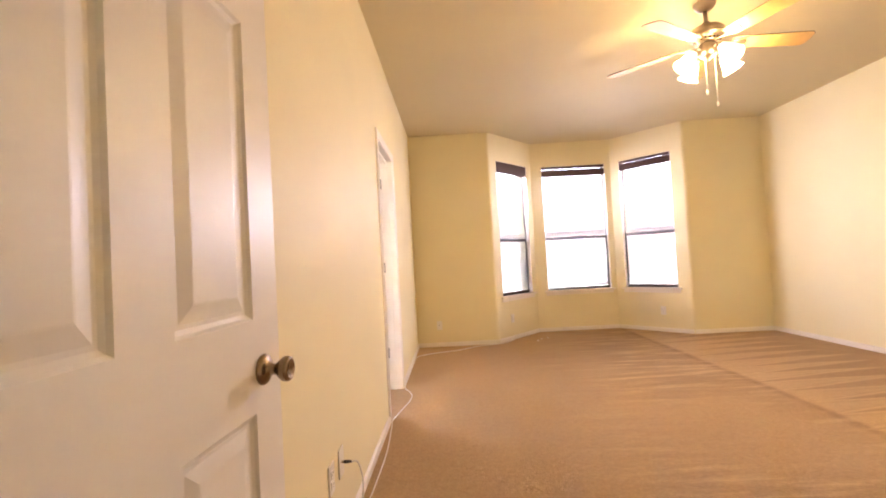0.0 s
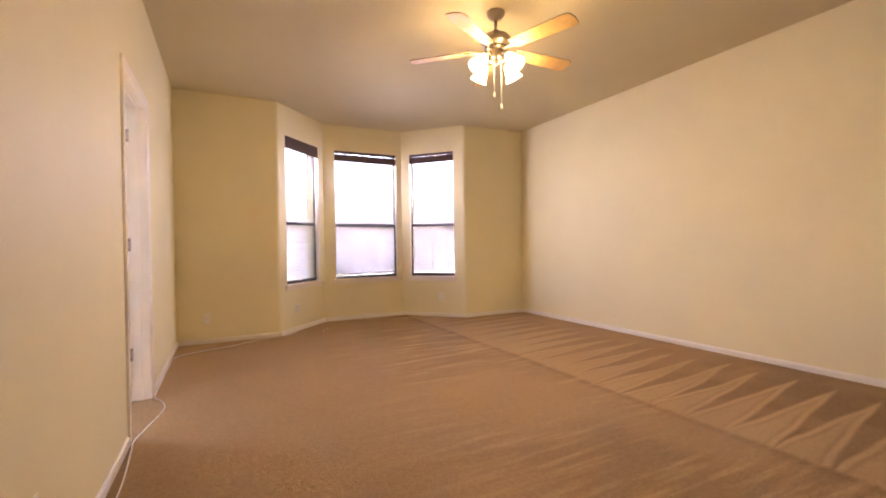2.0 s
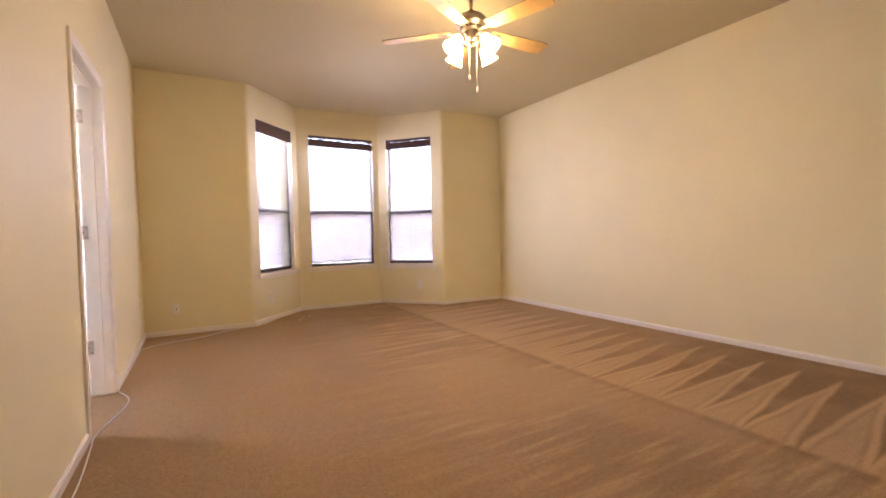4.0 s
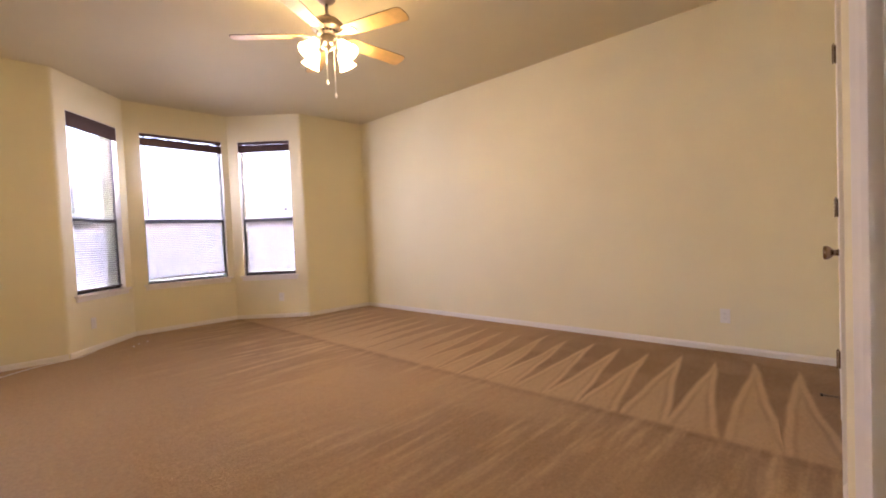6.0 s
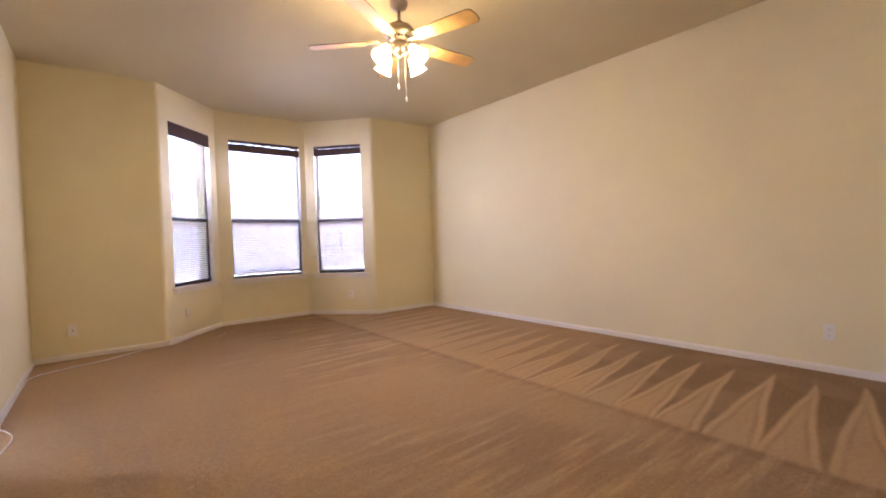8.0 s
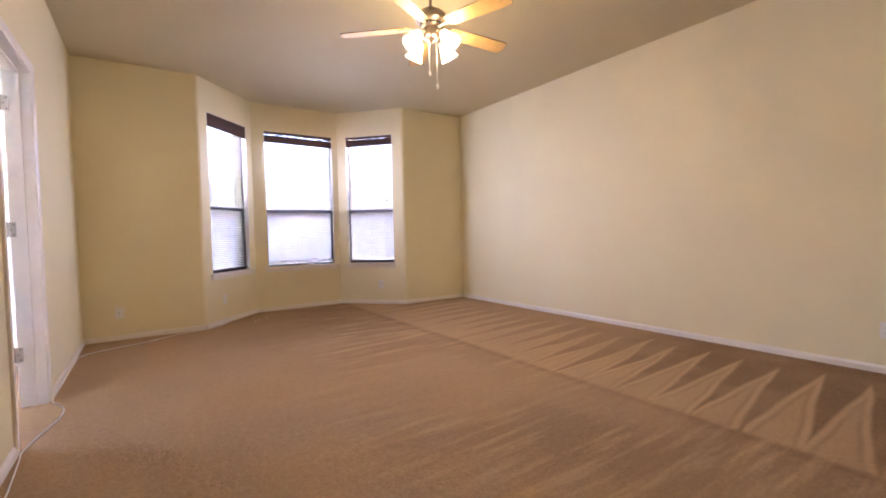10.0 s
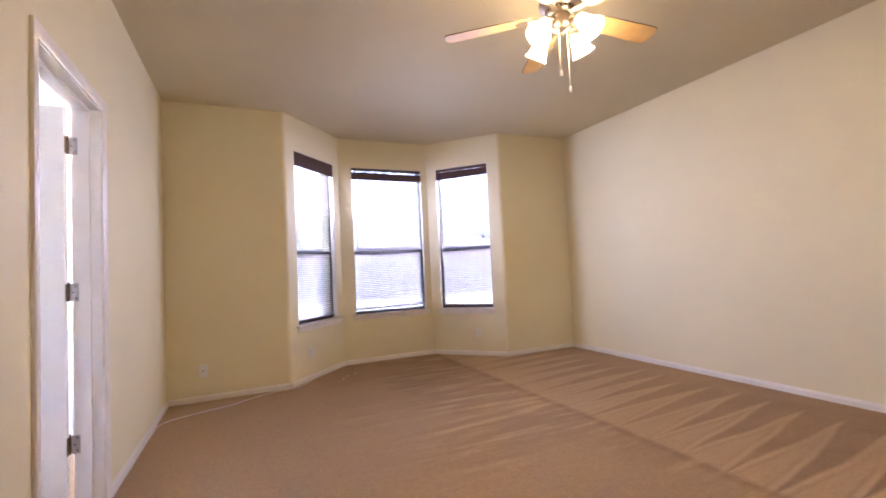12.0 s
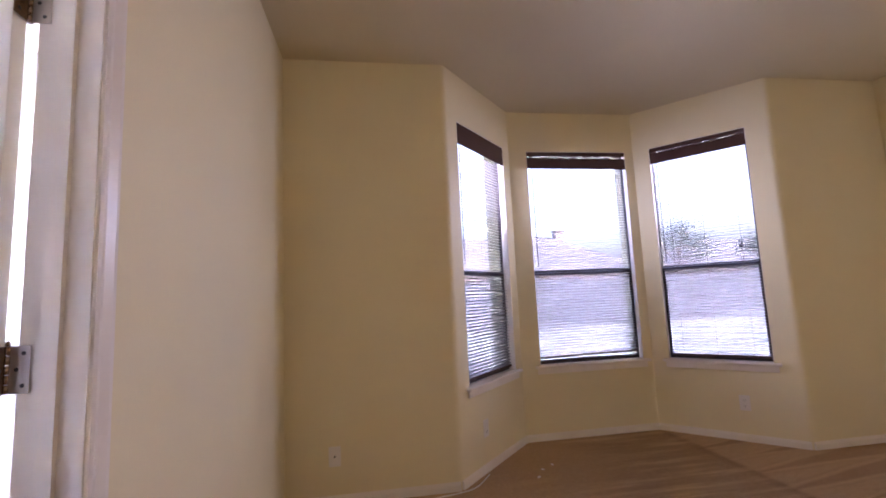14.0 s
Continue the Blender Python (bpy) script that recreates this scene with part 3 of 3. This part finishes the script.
    for i in range(6):
        b.faces.new([lo[i], lo[i + 1], hi[i + 1], hi[i]])
        b.faces.new([lo2[i + 1], lo2[i], hi2[i], hi2[i + 1]])
    b.faces.new([lo[0], hi[0], hi2[0], lo2[0]]), b.faces.new([lo[6], lo2[6], hi2[6], hi[6]])
    slat = mesh_of(b, SLAT)
    z, k = zb + 0.022, 0
    while z < WZ1 - 0.165:
        s = new("slat", slat)
        s.parent = bl
        drop = sag * max(0.0, 1 - (z - zb) / 0.5)
        s.matrix_local = pose(0, 0, z, random.uniform(-2, 2), -drop + random.uniform(-0.08, 0.08), 0)
        z += 0.0225
    for x in (0.11, w / 2, w - 0.11):
        for y in (ys - half - 0.001, ys + half + 0.001):
            b = bmesh.new()
            tube(b, [(x, y, zb), (x, y, WZ1 - 0.03)], 0.0008, 5)
            part("ladder_cord", b, CORD_DARK, bl)
    b = bmesh.new()
    tube(b, [(0.05, 0.016, WZ1 - 0.05), (0.05, 0.017, WZ1 - 0.60), (0.052, 0.018, WZ1 - 1.0)], 0.003, 6)
    part("tilt_wand", b, BLIND, bl)
    return win


def sky_panel(p, q, u0, u1, share):
    """An area lamp added behind the upper pane to boost the daylight; share weights each window."""
    lamp = new("sky_fill_lamp", bpy.data.lights.new("sky_fill_lamp", "AREA"))
    lamp.data.shape, lamp.data.size, lamp.data.size_y = "RECTANGLE", u1 - u0 - 0.03, 0.60
    lamp.data.energy, lamp.data.color = SKY_PANEL * share, (0.87, 0.86, 1.0)
    lamp.matrix_world = frame_of(p, q) @ pose((u0 + u1) / 2, 0.10, WZ1 - 0.33, -90, 0, 0)


window(1, BL, ML, *win_l, 0.0, 0.010, 0.026)
window(2, ML, MR, *win_m, 0.8, 0.008, 0.026)
window(3, MR, BR, *win_r, 0.0, 0.022, 0.008)
sky_panel(BL, ML, *win_l, 1.8)
sky_panel(ML, MR, *win_m, 0.6)
sky_panel(MR, BR, *win_r, 1.3)

cup = thing("suction_cup", frame_of(MR, BR) @ pose(win_r[0] + 0.585, 0.071, 1.475, 90), "small dark suction cup stuck on the window pane", "suction cup")
bm = bmesh.new()
lathe(bm, [(0, 0), (0.016, 0), (0.015, 0.002), (0.008, 0.005), (0, 0.006)], 16)
part("cup", bm, BRONZE, cup)
bm = bmesh.new()
lathe(bm, [(0.005, 0.005), (0.005, 0.008), (0.007, 0.010), (0.006, 0.013), (0, 0.014)], 12)
part("knob", bm, BRONZE, cup)

# ---- ceiling fan ----
FX, FY, FZ = 1.65, 2.39, 2.464
fan = thing("ceiling_fan", pose(FX, FY, H), "brushed nickel ceiling fan with maple blades and four lit glass shades", "ceiling fan")


def fpart(name, profile, mat, label="", seg=32):
    b = bmesh.new()
    lathe(b, profile, seg)
    return part(name, b, mat, fan, label)


fpart("canopy", [(0, 0), (0.066, 0), (0.068, -0.006), (0.064, -0.028), (0.048, -0.048), (0.028, -0.058), (0.020, -0.062), (0, -0.062)], NICKEL)
fpart("downrod", [(0, -0.05), (0.0125, -0.05), (0.0125, -0.15), (0, -0.15)], NICKEL, seg=16)
fpart("motor_housing", [(0, -0.135), (0.024, -0.135), (0.027, -0.150), (0.050, -0.160), (0.088, -0.175), (0.108, -0.195), (0.115, -0.215), (0.113, -0.232), (0.100, -0.246), (0.082, -0.252), (0.078, -0.262), (0.074, -0.276), (0.058, -0.284), (0, -0.284)], NICKEL)
fpart("switch_housing", [(0, -0.280), (0.046, -0.280), (0.056, -0.288), (0.060, -0.305), (0.060, -0.335), (0.052, -0.355), (0.040, -0.368), (0.020, -0.378), (0.010, -0.384), (0.008, -0.396), (0, -0.398)], NICKEL)
for k in range(20):
    b = bmesh.new()
    soft_box(b, (0.079, -0.005, -0.272), (0.0815, 0.005, -0.258), 0.001, pose(0, 0, 0, 0, 0, 18 * k), 1)
    part("vent_slot", b, SLOT, fan)
for i in range(5):
    a = -3 + 72 * i
    base = pose(0, 0, FZ - H, 0, 2.0, a)
    b = bmesh.new()
    out = [(0.155, -0.045), (0.20, -0.053), (0.40, -0.063), (0.60, -0.068), (0.630, -0.066), (0.648, -0.050), (0.656, 0.0), (0.648, 0.050), (0.630, 0.066), (0.60, 0.068), (0.40, 0.063), (0.20, 0.053), (0.155, 0.045)]
    prism(b, out, -0.003, 0.003, base @ pose(0, 0, 0, -11, 0, 0))
    blade = part("blade", b, MAPLE, fan, "maple wood fan blade")
    b = bmesh.new()
    ring = [(x * 1.0 + (0.0015 if x > 0.3 else -0.001), y * 1.02) for x, y in out]
    tube(b, [(*p, 0) for p in ring], 0.0022, 5, base @ pose(0, 0, 0, -11, 0, 0))
    part("blade_edge", b, BLADE_EDGE, blade)
    b = bmesh.new()
    soft_box(b, (0.070, -0.014, -0.012), (0.175, 0.014, -0.006), 0.002, base)
    prism(b, [(0.150, -0.020), (0.19, -0.040), (0.235, -0.030), (0.250, 0.0), (0.235, 0.030), (0.19, 0.040), (0.150, 0.020)], -0.0085, -0.0035, base @ pose(0, 0, 0, -11, 0, 0))
    part("blade_iron", b, NICKEL, fan)
for i in range(4):
    a = 12 + 90 * i
    arm = pose(0, 0, -0.330, 0, 0, a)
    b = bmesh.new()
    tube(b, bend([(0.052, 0, 0.0), (0.075, 0, 0.012), (0.098, 0, 0.006), (0.110, 0, -0.014)], 6), 0.0065, 10, arm)
    part("lamp_arm", b, NICKEL, fan)
    ms = arm @ pose(0.108, 0, -0.010, 0, 180 - 38, 0)
    b = bmesh.new()
    lathe(b, [(0, -0.004), (0.018, -0.004), (0.026, 0.004), (0.027, 0.022), (0.024, 0.024), (0, 0.024)], 20, ms)
    part("lamp_holder", b, NICKEL, fan)
    b = bmesh.new()
    lathe(b, [(r * 1.04, 0.020 + (z - 0.020) * 1.12) for r, z in ((0.024, 0.020), (0.031, 0.032), (0.038, 0.055), (0.044, 0.080), (0.052, 0.105), (0.062, 0.122), (0.064, 0.124), (0.060, 0.1225), (0.049, 0.105), (0.041, 0.080), (0.035, 0.055), (0.028, 0.032), (0.021, 0.022))], 28, ms)
    part("shade", b, SHADE, fan, "lit frosted bell glass shade")
    b = bmesh.new()
    lathe(b, [(0, 0.024), (0.012, 0.026), (0.014, 0.045), (0.024, 0.066), (0.027, 0.080), (0.024, 0.094), (0.012, 0.104), (0, 0.106)], 16, ms)
    part("bulb", b, BULB, fan, "glowing light bulb")
for dx, dy, z1 in ((-0.030, -0.016, -0.632), (0.050, 0.010, -0.702)):
    b = bmesh.new()
    tube(b, [(dx, dy, -0.36), (dx, dy, z1 + 0.03)], 0.0034, 6)
    ch = part("pull_chain", b, PLASTIC, fan)
    b = bmesh.new()
    lathe(b, [(0, 0), (0.0065, 0.0005), (0.0078, 0.004), (0.0078, 0.024), (0.006, 0.031), (0.003, 0.036), (0, 0.037)], 14, pose(dx, dy, z1))
    part("chain_fob", b, PLASTIC, ch)


# ---- outlets, cable, clutter ----
def outlet(m, label, kind="duplex"):
    """A cover plate; m at its middle on the wall, x along, y out of the wall."""
    o = thing("wall_outlet", m, label, "outlet")
    b = bmesh.new()
    soft_box(b, (-0.035, 0, -0.057), (0.035, 0.006, 0.057), 0.003)
    part("cover_plate", b, PLASTIC, o)
    if kind == "duplex":
        for z in (-0.020, 0.020):
            b = bmesh.new()
            soft_box(b, (-0.017, 0.005, z - 0.014), (0.017, 0.0085, z + 0.014), 0.003)
            r = part("receptacle", b, PLASTIC, o)
            b = bmesh.new()
            box(b, (-0.008, 0.0084, z - 0.003), (-0.006, 0.0088, z + 0.006))
            box(b, (0.006, 0.0084, z - 0.003), (0.008, 0.0088, z + 0.005))
            box(b, (-0.002, 0.0084, z - 0.010), (0.002, 0.0088, z - 0.006))
            part("slots", b, SLOT, r)
    else:
        b = bmesh.new()
        lathe(b, [(0, 0.006), (0.0055, 0.006), (0.0055, 0.009), (0.004, 0.009), (0.004, 0.016), (0, 0.016)], 12, pose(0, 0, 0, -90))
        part("jack", b, BRASS if kind == "coax" else SLOT, o)
        if kind == "coax":
            b = bmesh.new()
            lathe(b, [(0, 0.014), (0.0065, 0.014), (0.0065, 0.034), (0.0045, 0.038), (0.0045, 0.046), (0, 0.046)], 12, pose(0, 0, 0, -90))
            part("plug", b, SLOT, o, "dark screw-on cable plug")
    return o


outlet(pose(XR, 0.453, 0.285, 0, 0, 90), "white duplex outlet low on the long wall")
outlet(pose(-0.352, YB, 0.270, 0, 0, 180), "white jack plate low on the back wall", "jack")
fl, frr = frame_of(BL, ML), frame_of(MR, BR)
outlet(fl @ pose(0.33, 0, 0.28, 0, 0, 180), "white duplex outlet under the bay window")
outlet(frr @ pose(0.62, 0, 0.28, 0, 0, 180), "white duplex outlet under the bay window")
outlet(pose(XL, 1.10, 0.31, 0, 0, -90), "white duplex outlet near the entry")
outlet(pose(XL, 1.24, 0.31, 0, 0, -90), "white cable jack plate near the entry", "coax")

bm = bmesh.new()
cable = bend([(XL + 0.044, 1.24, 0.31), (XL + 0.07, 1.25, 0.30), (XL + 0.075, 1.30, 0.20), (XL + 0.05, 1.38, 0.03), (XL + 0.05, 1.55, 0.004), (XL + 0.055, 2.0, 0.004), (XL + 0.03, 2.40, 0.004), (XL + 0.02, 2.53, 0.004), (XL + 0.05, 2.70, 0.004), (XL + 0.10, 2.95, 0.004), (XL + 0.10, 3.10, 0.004), (XL + 0.06, 3.22, 0.004), (XL + 0.02, 3.33, 0.004), (XL + 0.018, 3.7, 0.004), (XL + 0.02, 4.3, 0.004), (XL + 0.05, 4.57, 0.004), (-0.37, 4.71, 0.004), (-0.127, 4.80, 0.004), (0.16, 5.0, 0.004), (0.463, 5.09, 0.004), (0.62, 5.28, 0.004)], 8)
tube(bm, cable, 0.0035, 8)
cb = part("cable", bm, CABLE)
tagged(cb, "white coaxial cable lying along the wall on the carpet", "cable")

for x, y, a in ((0.913, 5.16, 20), (1.073, 5.332, 70), (0.98, 5.27, 130)):
    bm = bmesh.new()
    prism(bm, [(-0.012, -0.006), (0.004, -0.008), (0.013, 0.001), (0.006, 0.008), (-0.009, 0.005)], 0.001, 0.005, pose(x, y, 0, 4, 3, a))
    tagged(part("paper_scrap", bm, PLASTIC), "small white paper scrap lying on the carpet", "scrap", "scraps on the carpet")

ds = thing("door_stop", near_m @ pose(near_u(3.05), 0, 0.045), "dark spring door stop on the baseboard", "door stop")
bm = bmesh.new()
tube(bm, [(0.006 * math.cos(k * 0.7), -0.013 - 0.0009 * k, 0.006 * math.sin(k * 0.7)) for k in range(80)], 0.0012, 5)
part("spring", bm, STEEL, ds)
bm = bmesh.new()
lathe(bm, [(0, 0), (0.008, 0), (0.009, 0.010), (0, 0.012)], 12, pose(0, -0.085, 0, 90))
part("rubber_tip", bm, SLOT, ds)

# ---- outside ----
GZ = -0.10
bm = bmesh.new()
prism(bm, [(-900, 5.99), (900, 5.99), (900, 900), (-900, 900)], GZ - 0.5, GZ)
prism(bm, [(-900, -900), (900, -900), (900, 5.99), (-900, 5.99)], GZ - 0.55, GZ - 0.22)
piece("ground", bm, GRASS, "dry pale lawn and field outside", "ground")


def tree(x, y, height, spread, seed):
    rnd = random.Random(seed)
    t = thing("tree", pose(x, y, GZ), "leafy garden tree behind the fence", "tree", "garden trees")
    b = bmesh.new()
    tube(b, bend([(0, 0, 0), (0.05, 0.02, height * 0.2), (-0.03, 0.05, height * 0.42), (0.05, 0, height * 0.7)], 5), 0.11, 8)
    tips = []
    for k in range(9):
        a, z = k * 2.4, height * rnd.uniform(0.3, 0.62)
        tip = Vector((math.cos(a) * spread * rnd.uniform(0.5, 0.85), math.sin(a) * spread * rnd.uniform(0.5, 0.85), z + height * rnd.uniform(0.12, 0.3)))
        tube(b, bend([(0, 0, z - 0.2), tip * 0.5 + Vector((0, 0, z * 0.45)), tip], 4), 0.035, 6)
        tips.append(tip)
    part("trunk", b, BARK, t)
    tips += [Vector((rnd.uniform(-0.4, 0.4) * spread, rnd.uniform(-0.4, 0.4) * spread, height * rnd.uniform(0.7, 0.95))) for _ in range(6)]
    b = bmesh.new()
    for tip in tips:
        for _ in range(130):
            c = tip + Vector((rnd.gauss(0, 0.30), rnd.gauss(0, 0.30), rnd.gauss(0, 0.22))) * spread * 0.7
            m = Matrix.Translation(c) @ Euler((rnd.uniform(0, 6), rnd.uniform(0, 6), rnd.uniform(0, 6))).to_matrix().to_4x4()
            r = rnd.uniform(0.05, 0.11)
            b.faces.new([b.verts.new(m @ Vector(p)) for p in ((-r, 0, 0), (0, -r * 0.45, 0.01), (r, 0, 0), (0, r * 0.45, 0.01))])
    part("crown", b, LEAF, t)
    return t


def house(x, y, w, d, eave, ridge, label, chimney):
    h = thing("house", pose(x, y, GZ), label, "house", "neighbouring houses")
    b = bmesh.new()
    box(b, (-w / 2, -d / 2, 0), (w / 2, d / 2, eave))
    part("wall", b, SIDING, h)
    b = bmesh.new()
    o, e = 0.5, eave
    base = [b.verts.new(c) for c in ((-w / 2 - o, -d / 2 - o, e), (w / 2 + o, -d / 2 - o, e), (w / 2 + o, d / 2 + o, e), (-w / 2 - o, d / 2 + o, e))]
    r = w / 2 - d / 2
    top = [b.verts.new((-max(r, 0.5), 0, ridge)), b.verts.new((max(r, 0.5), 0, ridge))]
    b.faces.new([base[0], base[1], top[1], top[0]]), b.faces.new([base[1], base[2], top[1]])
    b.faces.new([base[2], base[3], top[0], top[1]]), b.faces.new([base[3], base[0], top[0]]), b.faces.new(base[::-1])
    roof = part("roof", b, ROOF, h)
    if chimney is not None:
        b = bmesh.new()
        box(b, (chimney - 0.35, -0.3, ridge - 1.2), (chimney + 0.35, 0.3, ridge + 0.35))
        box(b, (chimney - 0.42, -0.37, ridge + 0.35), (chimney + 0.42, 0.37, ridge + 0.45))
        part("chimney", b, SIDING, roof)
    for k in range(4):
        u = -w / 2 + w * (k + 0.6) / 4.2
        b = bmesh.new()
        box(b, (u - 0.55, -d / 2 - 0.05, 0.9), (u + 0.55, -d / 2 + 0.02, 2.2))
        wn = part("window", b, TRIM, h)
        b = bmesh.new()
        box(b, (u - 0.47, -d / 2 - 0.06, 0.98), (u + 0.47, -d / 2 - 0.052, 1.52))
        part("pane", b, BRONZE, wn)
        b = bmesh.new()
        box(b, (u - 0.47, -d / 2 - 0.06, 1.58), (u + 0.47, -d / 2 - 0.052, 2.12))
        part("pane", b, BRONZE, wn)
    return h


house(8.5, 33, 17, 9, 2.7, 5.5, "pale brick single-storey house with a hipped shingle roof", 5.0)
house(31, 36, 16, 9, 2.7, 5.3, "pale brick single-storey house behind the fence", None)
tree(18.0, 26.0, 5.4, 2.0, 3)
tree(22.5, 24.0, 4.6, 1.8, 5)
tree(1.5, 27.0, 4.3, 1.7, 8)

yard = thing("fence", pose(0, 18, GZ), "weathered cedar picket fence at the end of the yard", "fence")
for z in (0.35, 1.05, 1.6):
    bm = bmesh.new()
    box(bm, (-8, 0.02, z - 0.045), (34, 0.06, z + 0.045))
    part("rail", bm, FENCE, yard)
bm = bmesh.new()
prism(bm, [(-0.068, 0.0), (0.068, 0.0), (0.068, 1.76), (0.045, 1.82), (-0.045, 1.82), (-0.068, 1.76)], 0.0, 0.018, pose(0, 0.018, 0, 90))
picket = mesh_of(bm, FENCE)
for k in range(289):
    pk = new("picket", picket)
    pk.parent = yard
    pk.matrix_local = pose(-8 + 0.145 * k, random.uniform(-0.004, 0.004), random.uniform(-0.02, 0.02), 0, random.uniform(-0.5, 0.5), 0)
